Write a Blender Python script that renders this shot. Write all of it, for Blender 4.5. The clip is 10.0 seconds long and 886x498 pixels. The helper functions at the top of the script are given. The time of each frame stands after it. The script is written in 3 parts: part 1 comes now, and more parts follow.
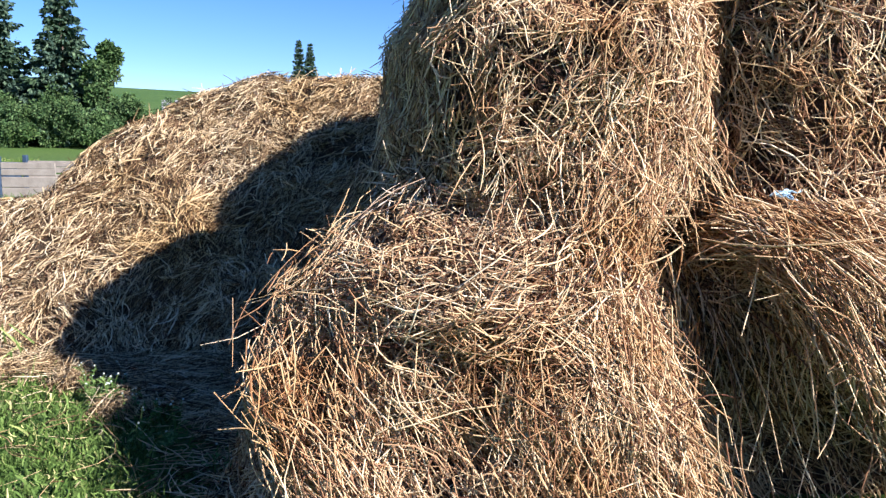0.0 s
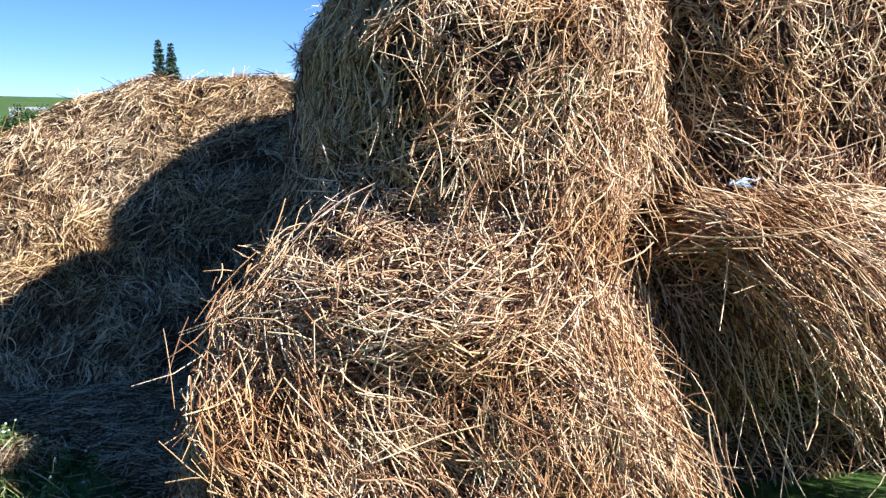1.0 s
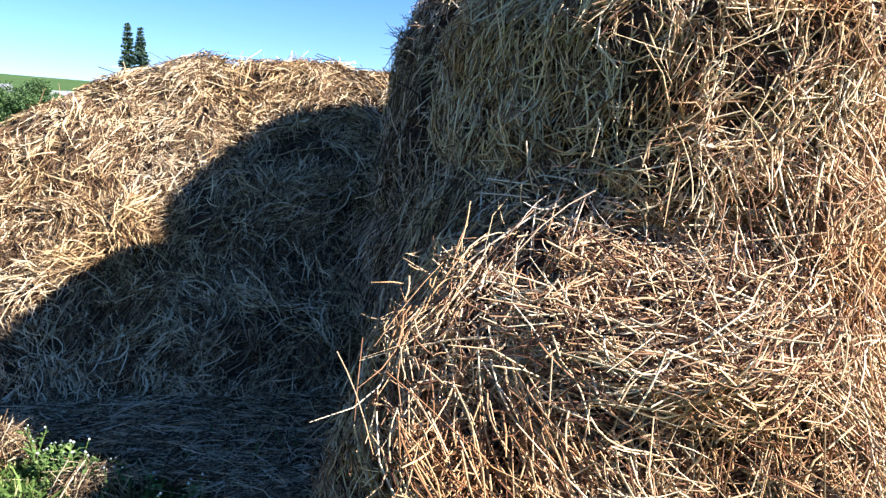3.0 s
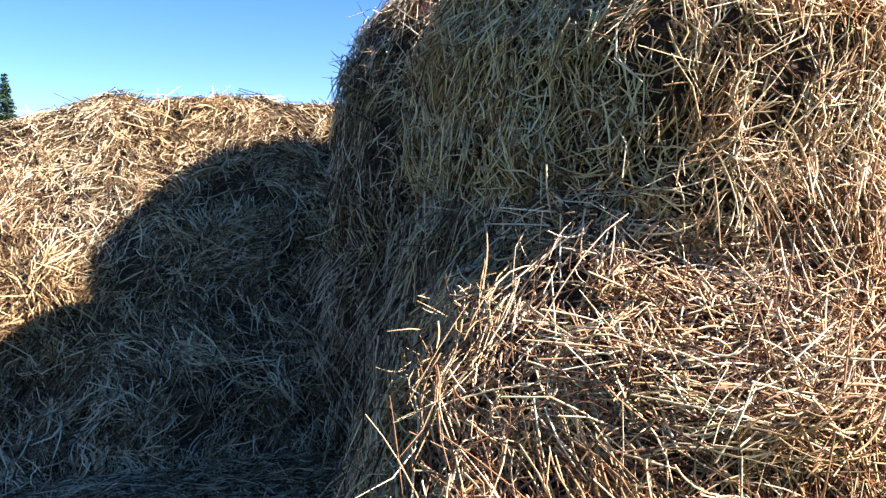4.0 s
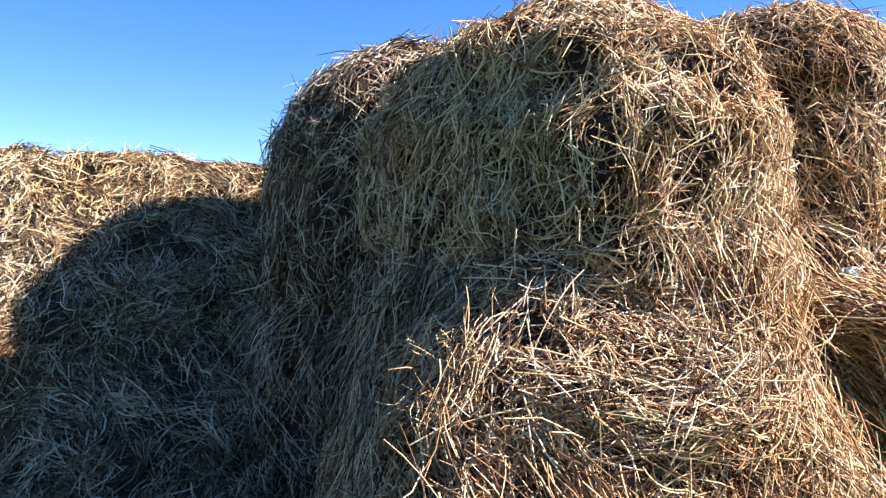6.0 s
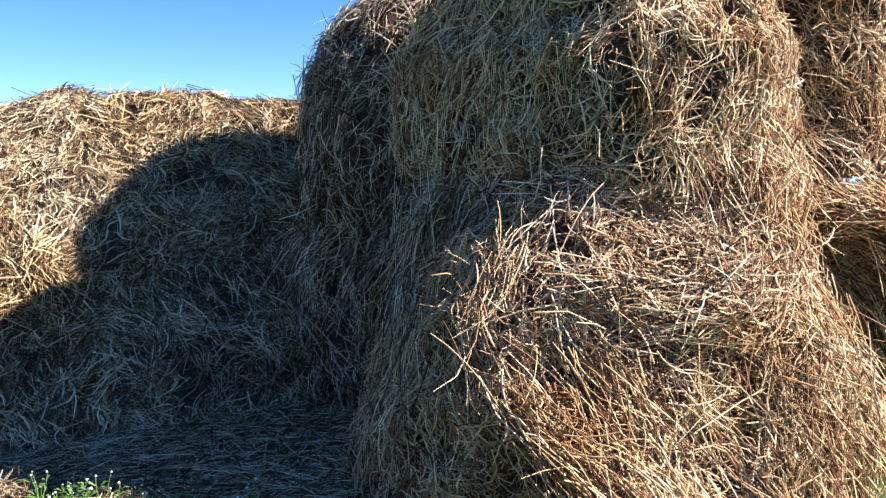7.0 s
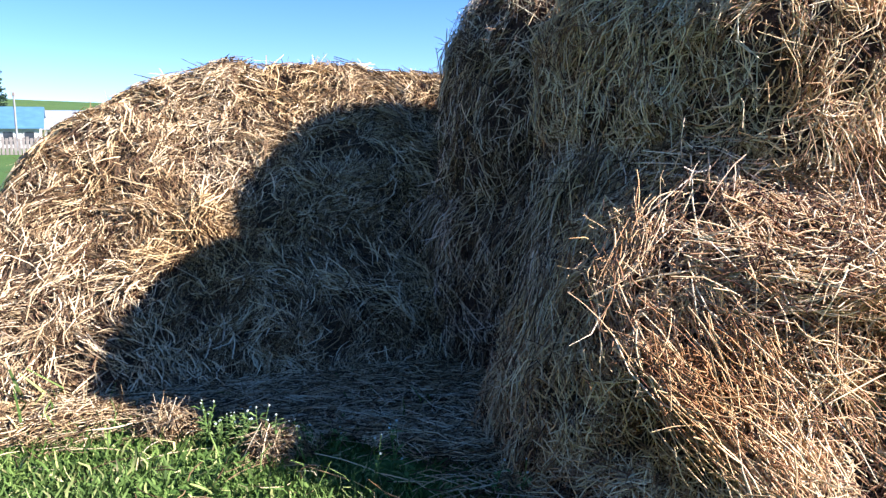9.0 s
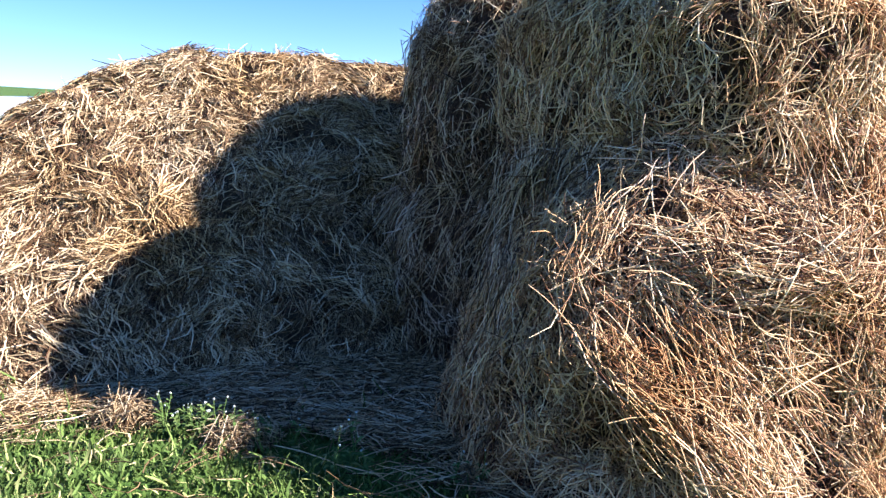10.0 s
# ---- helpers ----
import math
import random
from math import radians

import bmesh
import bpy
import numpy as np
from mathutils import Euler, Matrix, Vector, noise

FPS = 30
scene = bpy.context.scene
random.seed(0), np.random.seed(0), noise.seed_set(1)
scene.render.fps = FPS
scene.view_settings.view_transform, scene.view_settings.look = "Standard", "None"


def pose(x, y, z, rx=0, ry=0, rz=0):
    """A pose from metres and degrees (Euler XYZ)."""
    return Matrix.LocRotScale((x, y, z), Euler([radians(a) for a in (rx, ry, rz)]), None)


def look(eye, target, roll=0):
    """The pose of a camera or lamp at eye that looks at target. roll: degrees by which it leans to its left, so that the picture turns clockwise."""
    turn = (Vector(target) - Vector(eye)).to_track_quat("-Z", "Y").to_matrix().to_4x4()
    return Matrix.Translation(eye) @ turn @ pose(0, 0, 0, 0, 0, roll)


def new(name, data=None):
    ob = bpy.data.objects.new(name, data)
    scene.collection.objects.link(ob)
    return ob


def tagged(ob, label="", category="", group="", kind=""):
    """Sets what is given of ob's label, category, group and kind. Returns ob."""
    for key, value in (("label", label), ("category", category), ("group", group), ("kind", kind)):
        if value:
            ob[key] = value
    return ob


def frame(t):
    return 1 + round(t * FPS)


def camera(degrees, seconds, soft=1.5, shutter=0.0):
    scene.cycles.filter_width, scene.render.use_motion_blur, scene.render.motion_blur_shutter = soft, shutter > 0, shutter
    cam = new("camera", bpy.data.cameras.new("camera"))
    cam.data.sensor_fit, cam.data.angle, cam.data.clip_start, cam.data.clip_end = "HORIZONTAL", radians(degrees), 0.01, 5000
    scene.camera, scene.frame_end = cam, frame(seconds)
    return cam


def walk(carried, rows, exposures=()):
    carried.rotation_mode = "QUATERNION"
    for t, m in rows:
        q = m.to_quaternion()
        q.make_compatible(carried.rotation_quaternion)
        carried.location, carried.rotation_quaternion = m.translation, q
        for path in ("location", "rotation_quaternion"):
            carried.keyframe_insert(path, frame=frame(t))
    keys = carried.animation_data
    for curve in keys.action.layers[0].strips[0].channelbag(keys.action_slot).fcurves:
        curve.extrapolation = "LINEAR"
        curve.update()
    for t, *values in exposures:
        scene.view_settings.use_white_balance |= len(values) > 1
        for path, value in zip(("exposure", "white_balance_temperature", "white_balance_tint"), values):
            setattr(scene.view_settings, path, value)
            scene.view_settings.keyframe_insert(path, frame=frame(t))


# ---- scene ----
cam = camera(59.04, 10.0, soft=1.4)
# seconds, eye, target, lean
PATH = [
    (0, (-0.005, -0.015, 1.467), (0.003, 2.955, 1.041), 0.57),
    (0.5, (-0.114, 0.116, 1.476), (0.041, 3.071, 0.984), 2.19),
    (1, (-0.266, 0.221, 1.485), (0.200, 3.151, 1.039), -1.61),
    (1.5, (-0.407, 0.348, 1.482), (0.007, 3.281, 1.001), 0.76),
    (2, (-0.559, 0.536, 1.472), (-0.116, 3.478, 1.091), 0.19),
    (2.2, (-0.622, 0.605, 1.475), (-0.255, 3.552, 1.053), 2.20),
    (3.3, (-1.061, 0.913, 1.445), (-0.323, 3.789, 1.015), 0.27),
    (3.5, (-1.092, 1.015, 1.439), (-0.332, 3.898, 1.102), -2.36),
    (4, (-1.256, 1.117, 1.444), (-0.251, 3.927, 1.136), -1.07),
    (4.5, (-1.432, 1.183, 1.451), (-0.151, 3.887, 1.231), -4.45),
    (5, (-1.586, 1.175, 1.458), (-0.058, 3.750, 1.271), -2.91),
    (5.2, (-1.630, 1.148, 1.472), (-0.094, 3.722, 1.351), -2.58),
    (6.3, (-1.876, 0.872, 1.461), (-0.327, 3.439, 1.360), 0.46),
    (6.5, (-1.901, 0.831, 1.449), (-0.411, 3.431, 1.309), -0.51),
    (7, (-2.035, 0.712, 1.418), (-0.558, 3.300, 1.074), -1.55),
    (7.5, (-2.124, 0.603, 1.402), (-0.845, 3.289, 1.017), -1.67),
    (8, (-2.169, 0.580, 1.382), (-1.012, 3.318, 0.977), -1.03),
    (8.5, (-2.181, 0.588, 1.385), (-1.097, 3.353, 0.967), -0.82),
    (9, (-2.176, 0.590, 1.380), (-1.122, 3.367, 0.959), -0.41),
    (9.5, (-2.175, 0.583, 1.376), (-1.056, 3.334, 0.950), -0.02),
    (10, (-2.170, 0.586, 1.370), (-0.988, 3.308, 0.929), 0.67),
]
walk(cam, [(t, look(eye, target, roll)) for t, eye, target, roll in PATH], [(0, 1.61, 5660, 20), (2, 1.79, 5620, 20), (4, 2.18, 5950, 20), (5.2, 2.18, 5980, 19), (6.5, 2.1, 5730, 17), (9, 2.14, 5710, 22), (10, 2.22, 5760, 23)])

# ---- world, sun, exposure ----
SUN_ELEVATION, SUN_AZIMUTH = radians(33.5), radians(124.0)
world = bpy.data.worlds.new("sky")
scene.world = world
world.use_nodes = True
sky = world.node_tree.nodes.new("ShaderNodeTexSky")
sky.sky_type = "NISHITA"
sky.sun_disc = False
sky.sun_elevation, sky.sun_rotation = SUN_ELEVATION, SUN_AZIMUTH
sky.air_density, sky.dust_density, sky.ozone_density = 0.8, 0.0, 4.0
deeper = world.node_tree.nodes.new("ShaderNodeHueSaturation")
deeper.inputs["Hue"].default_value, deeper.inputs["Saturation"].default_value = 0.506, 1.2
world.node_tree.links.new(sky.outputs[0], deeper.inputs["Color"])
world.node_tree.links.new(deeper.outputs[0], world.node_tree.nodes["Background"].inputs[0])
world.node_tree.nodes["Background"].inputs[1].default_value = 0.052
sun_way = Vector((math.sin(SUN_AZIMUTH) * math.cos(SUN_ELEVATION), math.cos(SUN_AZIMUTH) * math.cos(SUN_ELEVATION), math.sin(SUN_ELEVATION)))
sun = new("sun", bpy.data.lights.new("sun", "SUN"))
sun.data.energy, sun.data.angle, sun.data.color = 4.1, radians(0.55), (1.0, 0.955, 0.83)
sun.matrix_world = look(sun_way * 50, (0, 0, 0))


# ---- materials ----
def material(name, roughness=0.8):
    """An empty node material: its tree, its shader and a maker of nodes."""
    m = bpy.data.materials.new(name)
    m.use_nodes = True
    tree = m.node_tree
    shader = tree.nodes["Principled BSDF"]
    shader.inputs["Roughness"].default_value = roughness
    shader.inputs["Specular IOR Level"].default_value = 0.25

    def node(kind, **links):
        n = tree.nodes.new(kind)
        for key, value in links.items():
            key = key.replace("_", " ")
            if isinstance(value, bpy.types.NodeSocket):
                tree.links.new(value, n.inputs[key])
            else:
                n.inputs[key].default_value = value
        return n

    return m, tree, shader, node


def ramp(tree, source, stops):
    n = tree.nodes.new("ShaderNodeValToRGB")
    while len(n.color_ramp.elements) < len(stops):
        n.color_ramp.elements.new(0.5)
    for e, (at, c) in zip(n.color_ramp.elements, stops):
        e.position, e.color = at, (*c, 1)
    tree.links.new(source, n.inputs[0])
    return n.outputs[0]


def blend(tree, fac, a, b, mode="MIX"):
    n = tree.nodes.new("ShaderNodeMix")
    n.data_type, n.blend_type = "RGBA", mode
    for socket, value in ((n.inputs[0], fac), (n.inputs[6], a), (n.inputs[7], b)):
        if isinstance(value, bpy.types.NodeSocket):
            tree.links.new(value, socket)
        else:
            socket.default_value = value
    return n.outputs[2]


def straw_material(name, stops, patch, patch_scale=2.2):
    """Loose stems: a tone for each stem, browner patches over the heap, and knots along the stem."""
    m, tree, shader, node = material(name, 0.7)
    tone = ramp(tree, node("ShaderNodeNewGeometry").outputs["Random Per Island"], stops)
    where = node("ShaderNodeTexCoord").outputs["Object"]
    cloud = node("ShaderNodeTexNoise", Vector=where, Scale=patch_scale, Detail=3.0)
    mask = ramp(tree, cloud.outputs["Fac"], [(0.42, (0, 0, 0)), (0.68, (1, 1, 1))])
    c = blend(tree, mask, tone, blend(tree, 1.0, tone, (*patch, 1), "MULTIPLY"))
    fleck = node("ShaderNodeTexNoise", Vector=where, Scale=90.0, Detail=1.0)
    c = blend(tree, 0.35, c, ramp(tree, fleck.outputs["Fac"], [(0.3, (0.45, 0.42, 0.4)), (0.6, (1, 1, 1))]), "MULTIPLY")
    tree.links.new(c, shader.inputs["Base Color"])
    shader.inputs["Specular IOR Level"].default_value = 0.1
    return m


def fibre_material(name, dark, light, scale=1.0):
    """Packed hay under the loose stems: matted fibres in clumps, in tones darkened as gap shade."""
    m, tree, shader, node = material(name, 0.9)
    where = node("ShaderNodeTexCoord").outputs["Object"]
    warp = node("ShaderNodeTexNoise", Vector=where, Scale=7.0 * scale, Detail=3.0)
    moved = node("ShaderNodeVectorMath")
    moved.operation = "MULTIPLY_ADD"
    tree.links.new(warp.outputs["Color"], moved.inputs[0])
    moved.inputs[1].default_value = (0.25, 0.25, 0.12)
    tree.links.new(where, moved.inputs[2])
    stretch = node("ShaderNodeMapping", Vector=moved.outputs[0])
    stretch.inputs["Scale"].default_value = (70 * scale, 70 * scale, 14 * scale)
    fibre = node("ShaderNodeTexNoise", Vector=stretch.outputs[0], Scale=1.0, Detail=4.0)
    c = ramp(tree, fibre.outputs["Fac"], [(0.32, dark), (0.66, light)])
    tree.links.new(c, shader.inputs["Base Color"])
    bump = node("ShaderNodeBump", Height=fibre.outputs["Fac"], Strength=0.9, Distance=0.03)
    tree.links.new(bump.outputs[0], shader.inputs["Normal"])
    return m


GOLD = [(0.0, (0.11, 0.0488, 0.031)), (0.22, (0.37, 0.208, 0.11)), (0.46, (0.66, 0.439, 0.237)), (0.72, (0.85, 0.63, 0.36)), (1.0, (0.88, 0.72, 0.48))]
# straw of shaded sides: greyer, more dark stems, so shade is in the tones
SHADED = [(0.0, (0.04, 0.0224, 0.017)), (0.38, (0.23, 0.143, 0.09)), (0.56, (0.5, 0.346, 0.22)), (0.72, (0.86, 0.658, 0.455)), (1.0, (0.95, 0.799, 0.61))]
PILE = [(0.0, (0.04, 0.0224, 0.015)), (0.36, (0.2, 0.127, 0.065)), (0.54, (0.43, 0.297, 0.158)), (0.70, (0.70, 0.53, 0.297)), (1.0, (0.83, 0.675, 0.44))]
# brown straw, and the fine under-layer whose dark tones paint shade between stems
BROWN_AND_GAPS = [(0.0, (0.02, 0.009, 0.007)), (0.4, (0.09, 0.043, 0.028)), (0.8, (0.23, 0.125, 0.07)), (1.0, (0.40, 0.27, 0.155))]
hay_brown_gaps = straw_material("brown_and_gap_shade_stems", BROWN_AND_GAPS, (0.7, 0.6, 0.5))
hay_gold = straw_material("golden_hay_stems", GOLD, (0.72, 0.58, 0.44))
hay_shaded = straw_material("shaded_hay_stems", SHADED, (0.7, 0.66, 0.5))
hay_pile = straw_material("heaped_hay_stems", PILE, (0.84, 0.74, 0.58), 1.1)
# near black: the shade in gaps between stems is put into this colour
hay_gap_core = fibre_material("packed_hay_gap_shade", (0.014, 0.007, 0.005), (0.08, 0.042, 0.026))
# heap and tufts likewise: core colour darkened to stand for shade among the straw
pile_gap_core = fibre_material("packed_heap_gap_shade", (0.018, 0.012, 0.008), (0.10, 0.066, 0.034), 0.8)


# ---- builders ----
def part(name, bm, mat, parent=None, label="", smooth=False):
    """Links a bmesh as one mesh object, under a thing or a part if one is given."""
    me = bpy.data.meshes.new(name)
    bm.to_mesh(me)
    bm.free()
    me.materials.append(mat)
    if smooth:
        me.shade_smooth()
    ob = new(name, me)
    ob.parent = parent
    if label:
        ob["label"] = label
    return ob


def array_mesh(name, verts, faces, mat, smooth=False):
    """An object from arrays of vertices (n, 3) and of faces (m, 3 or 4)."""
    me = bpy.data.meshes.new(name)
    k = faces.shape[1]
    me.vertices.add(len(verts))
    me.vertices.foreach_set("co", np.ascontiguousarray(verts, np.float32).ravel())
    me.loops.add(faces.size)
    me.loops.foreach_set("vertex_index", np.ascontiguousarray(faces, np.int32).ravel())
    me.polygons.add(len(faces))
    me.polygons.foreach_set("loop_start", np.arange(0, faces.size, k, dtype=np.int32))
    me.update(calc_edges=True)
    me.validate()
    me.materials.append(mat)
    if smooth:
        me.shade_smooth()
    return new(name, me)


def grid_faces(rows, columns, wrap):
    i, j = np.meshgrid(np.arange(rows - 1), np.arange(columns if wrap else columns - 1), indexing="ij")
    a, b = i * columns + j, i * columns + (j + 1) % columns
    return np.stack([a, b, b + columns, a + columns], -1).reshape(-1, 4)


def unit(v):
    return v / np.maximum(np.linalg.norm(v, axis=-1, keepdims=True), 1e-9)


def lumps(points, scale, seed, octaves=3):
    """Soft noise at each point, about -1 to 1."""
    off = Vector((seed * 7.13, seed * 3.7, seed * 1.9))
    return np.array([noise.fractal(Vector(p) * scale + off, 1.0, 2.0, octaves) for p in points])


def heap(name, centre, half, mat, seed, box=0.6, square=0.7, foot=None, flare=0.0, lean=(0, 0), turn=0.0, whole=False, rough=0.07, knobs=0.03, creases=0.0, rings=54, spokes=110, dent=None, splay=0.0):
    """A sagging body of packed hay: a rounded block from its base (or a whole rounded block, round its centre)."""
    u = np.linspace(-math.pi / 2 if whole else -0.0, math.pi / 2, rings)
    v = np.linspace(0, 2 * math.pi, spokes, endpoint=False)
    u, v = np.meshgrid(u, v, indexing="ij")
    power = lambda a, e: np.sign(a) * np.abs(a) ** e
    bend = np.where(u < 0, foot or box, box)
    flat = power(np.cos(u), bend)
    x, y, z = flat * power(np.cos(v), square), flat * power(np.sin(v), square), power(np.sin(u), bend)
    grow = 1 + flare * np.clip(1 - (z + 1) / 2 if whole else 1 - z, 0, 1) ** 1.5
    x, y, z = x * half[0] * grow, y * half[1] * grow, z * half[2]
    x, y = x + lean[0] * z - splay * y * np.clip(-x / half[0], 0, 1), y + lean[1] * z
    p = np.stack([x, y, z], -1).reshape(-1, 3)
    out = unit(p / (np.array(half) ** 2))
    amount = rough * lumps(p, 1.6, seed) + knobs * lumps(p, 6.0, seed + 5)
    if creases:
        amount += creases * np.sin(p[:, 2] * 21 + 2.5 * lumps(p, 1.3, seed + 9)) * np.clip(1 - np.abs(out[:, 2]), 0, 1)
    if dent:
        for (dx, dy, dz), size, depth in dent:
            amount -= depth * np.exp(-((p - np.array((dx, dy, dz))) ** 2).sum(1) / size ** 2)
    p = p + out * amount[:, None]
    if not whole:
        p[:spokes, 2] = -0.05
    c, s = math.cos(radians(turn)), math.sin(radians(turn))
    p = np.stack([p[:, 0] * c - p[:, 1] * s, p[:, 0] * s + p[:, 1] * c, p[:, 2]], -1)
    ob = array_mesh(name, p, grid_faces(rings, spokes, True), mat, True)
    ob.location = centre
    ob["turn"] = turn
    return ob


def surface(ob, count, rng, keep=None, clumps=0.0):
    """Points and normals spread evenly over a mesh's faces, in its own space."""
    me = ob.data
    me.calc_loop_triangles()
    tris = np.zeros(len(me.loop_triangles) * 3, np.int32)
    me.loop_triangles.foreach_get("vertices", tris)
    co = np.zeros(len(me.vertices) * 3, np.float32)
    me.vertices.foreach_get("co", co)
    co = co.reshape(-1, 3)
    a, b, c = (co[tris.reshape(-1, 3)[:, k]] for k in range(3))
    n = np.cross(b - a, c - a)
    area = np.linalg.norm(n, axis=1)
    middle = (a + b + c) / 3
    if keep is not None:
        area = area * keep(middle, unit(n))
    if clumps:
        area = area * np.clip(0.55 + 1.7 * lumps(middle, clumps, 3.3, 2), 0.05, 1.7)
    pick = rng.choice(len(area), count, p=area / area.sum())
    r, q = np.sqrt(rng.random(count)), rng.random(count)
    p = a[pick] * (1 - r)[:, None] + b[pick] * (r * (1 - q))[:, None] + c[pick] * (r * q)[:, None]
    return p, unit(n)[pick]


def stems(name, p, d, n, length, width, mat, rng, bow=0.5, sag=0.0, curl=0.25, segments=3, sides=3, depth=0.04):
    """Thin stems through the points p along d, over a surface with normals n: one joined mesh of triangular stalks (or ribbons)."""
    count = len(p)
    side = unit(np.cross(d, n))
    lift = (rng.random(count) ** 1.4 * depth)[:, None]
    twist = (rng.normal(0, curl, count) * length)[:, None]
    rows = []
    w = width[:, None]
    spin = rng.random(count)[:, None] * 2 * math.pi
    up = np.cross(side, d)
    e1, e2 = np.cos(spin) * side + np.sin(spin) * up, -np.sin(spin) * side + np.cos(spin) * up
    for k in range(segments + 1):
        s = k / segments - 0.5
        at = p + n * lift + d * (s * length)[:, None] + side * twist * (s * s - 0.08) * 2 - n * (bow * (s * length) ** 2)[:, None]
        at = at - np.array((0, 0, 1)) * (sag * (s + 0.5) ** 2 * length)[:, None]
        thin = w * (1.0 - 0.45 * abs(s) * 2 * (k == segments))
        if sides == 3:
            rows += [at + e1 * thin, at - 0.5 * e1 * thin + 0.87 * e2 * thin, at - 0.5 * e1 * thin - 0.87 * e2 * thin]
        else:
            rows += [at + e1 * thin, at - e1 * thin]
    verts = np.stack(rows, 1)
    per = verts.shape[1]
    quads = []
    for k in range(segments):
        if sides == 3:
            quads += [[k * 3 + i, k * 3 + (i + 1) % 3, (k + 1) * 3 + (i + 1) % 3, (k + 1) * 3 + i] for i in range(3)]
        else:
            quads.append([k * 2, k * 2 + 1, k * 2 + 3, k * 2 + 2])
    faces = (np.array(quads)[None] + (np.arange(count) * per)[:, None, None]).reshape(-1, 4)
    return array_mesh(name, verts.reshape(-1, 3), faces, mat)


def flow(p, n, rng, spread, wild, swirl=0.0, drift=(0, 0, 0), locks=0.9, seed=0):
    """Ways along a surface: hanging down in locks that bend together, partly round the upright axis, partly anyhow."""
    count = len(p)
    down = np.array((0, 0, -1.0)) + n * n[:, 2:3]
    radial = np.stack([p[:, 0], p[:, 1], np.zeros(count)], -1)
    down = unit(down + 0.25 * unit(radial) * np.clip(n[:, 2:3], 0, 1) + np.array(drift))
    down = unit(down - n * (down * n).sum(1)[:, None])
    across = np.cross(n, down)
    angle = rng.normal(0, spread, count) + locks * 1.5 * lumps(p, 2.6, seed * 0.37 + 2, 2) + locks * 0.8 * lumps(p, 9.0, seed * 0.37 + 6, 1)
    anyhow = rng.random(count)
    angle = np.where(anyhow < wild, rng.random(count) * 2 * math.pi, angle)
    angle = np.where((anyhow > 1 - swirl), math.pi / 2 + rng.normal(0, 0.35, count), angle)
    return down * np.cos(angle)[:, None] + across * np.sin(angle)[:, None]


def thatch(ob, name, count, mat, seed, label, spread=0.3, wild=0.22, swirl=0.0, drift=(0, 0, 0), locks=0.9, long=0.16, thick=0.0022, stray=0.05, bow=0.5, sag=0.0, segments=3, sides=3, depth=0.05, keep=None, tilt=0.19, curl=0.3, clumps=8.0, calm=None):
    """Covers a heap with loose stems, as one part of it."""
    rng = np.random.default_rng(seed)
    p, n = surface(ob, count, rng, keep, clumps)
    if calm:
        n = unit(0.35 * n + calm(p + np.array(ob.location)))
    d = flow(p, n, rng, spread, wild, swirl, drift, locks, seed)
    out = rng.normal(0, tilt, count) + (rng.random(count) < stray) * rng.random(count) * 0.8
    d = unit(d + n * out[:, None])
    length = np.clip(rng.lognormal(math.log(long), 0.5, count), 0.04, long * 3.2)
    width = thick * rng.uniform(0.5, 1.35, count)
    made = stems(name, p, d, n, length, width, mat, rng, bow, sag, curl, segments, sides, depth)
    made.parent = ob
    tagged(made, label, kind="stuff")
    return made


def cover(ob, count, mat, seed, label, under=None, **how):
    """Two layers of loose stems on a heap: fine ones darkened to paint gap shade, and fewer thick pale ones over them.
    """
    if "keep" not in how:
        how["keep"] = lambda p, n: np.where((n[:, 1] < 0.35) | (n[:, 2] > 0.6), 1.0, 0.25)
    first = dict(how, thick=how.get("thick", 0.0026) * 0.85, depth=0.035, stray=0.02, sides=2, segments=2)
    thatch(ob, "fine_gap_straw", int(count * 0.5), under or hay_brown_gaps, seed, "fine matted straw, darkened as shade between the stems", **first)
    thatch(ob, "loose_straw", int(count * 0.85), mat, seed + 50, label, **dict(how, thick=how.get("thick", 0.0026) * 1.08, depth=0.075))


def sprigs(ob, name, at, size, out, count, mat, seed, label, long=0.14, thick=0.0022, fan=0.5):
    """Ends of stems that stick out of a bale round a place of the world, as a part of the bale."""
    rng = np.random.default_rng(seed)
    p = np.array(at) - np.array(ob.location) + rng.normal(0, 1, (count, 3)) * np.array(size)
    d = unit(unit(np.array(out, float)) + rng.normal(0, fan, (count, 3)))
    n = rng.normal(0, 1, (count, 3))
    n = unit(n - d * (n * d).sum(1)[:, None])
    length = np.clip(rng.lognormal(math.log(long), 0.45, count), 0.04, long * 2.5)
    made = stems(name, p + d * (length * 0.35)[:, None], d, n, length, thick * rng.uniform(0.6, 1.4, count), mat, rng, 0.8, 0.1, 0.3, 3, 3, 0.0)
    made.parent = ob
    tagged(made, label, kind="stuff")


# ---- ground ----
def rise(x, y):
    """Height of the land: flat round the hay, then a long field up to a crest."""
    r = np.hypot(x, y)
    a = np.arctan2(x, y)
    slope = 0.066 * np.clip(r - 50, 0, 370)
    ease = np.clip((r - 50) / 40, 0, 1)
    return slope * ease * ease * (3 - 2 * ease) * np.clip(0.963 - 0.52 * (a + 0.35), 0.6, 1.1) + np.where(r > 420, -(r - 420) * 0.05, 0)


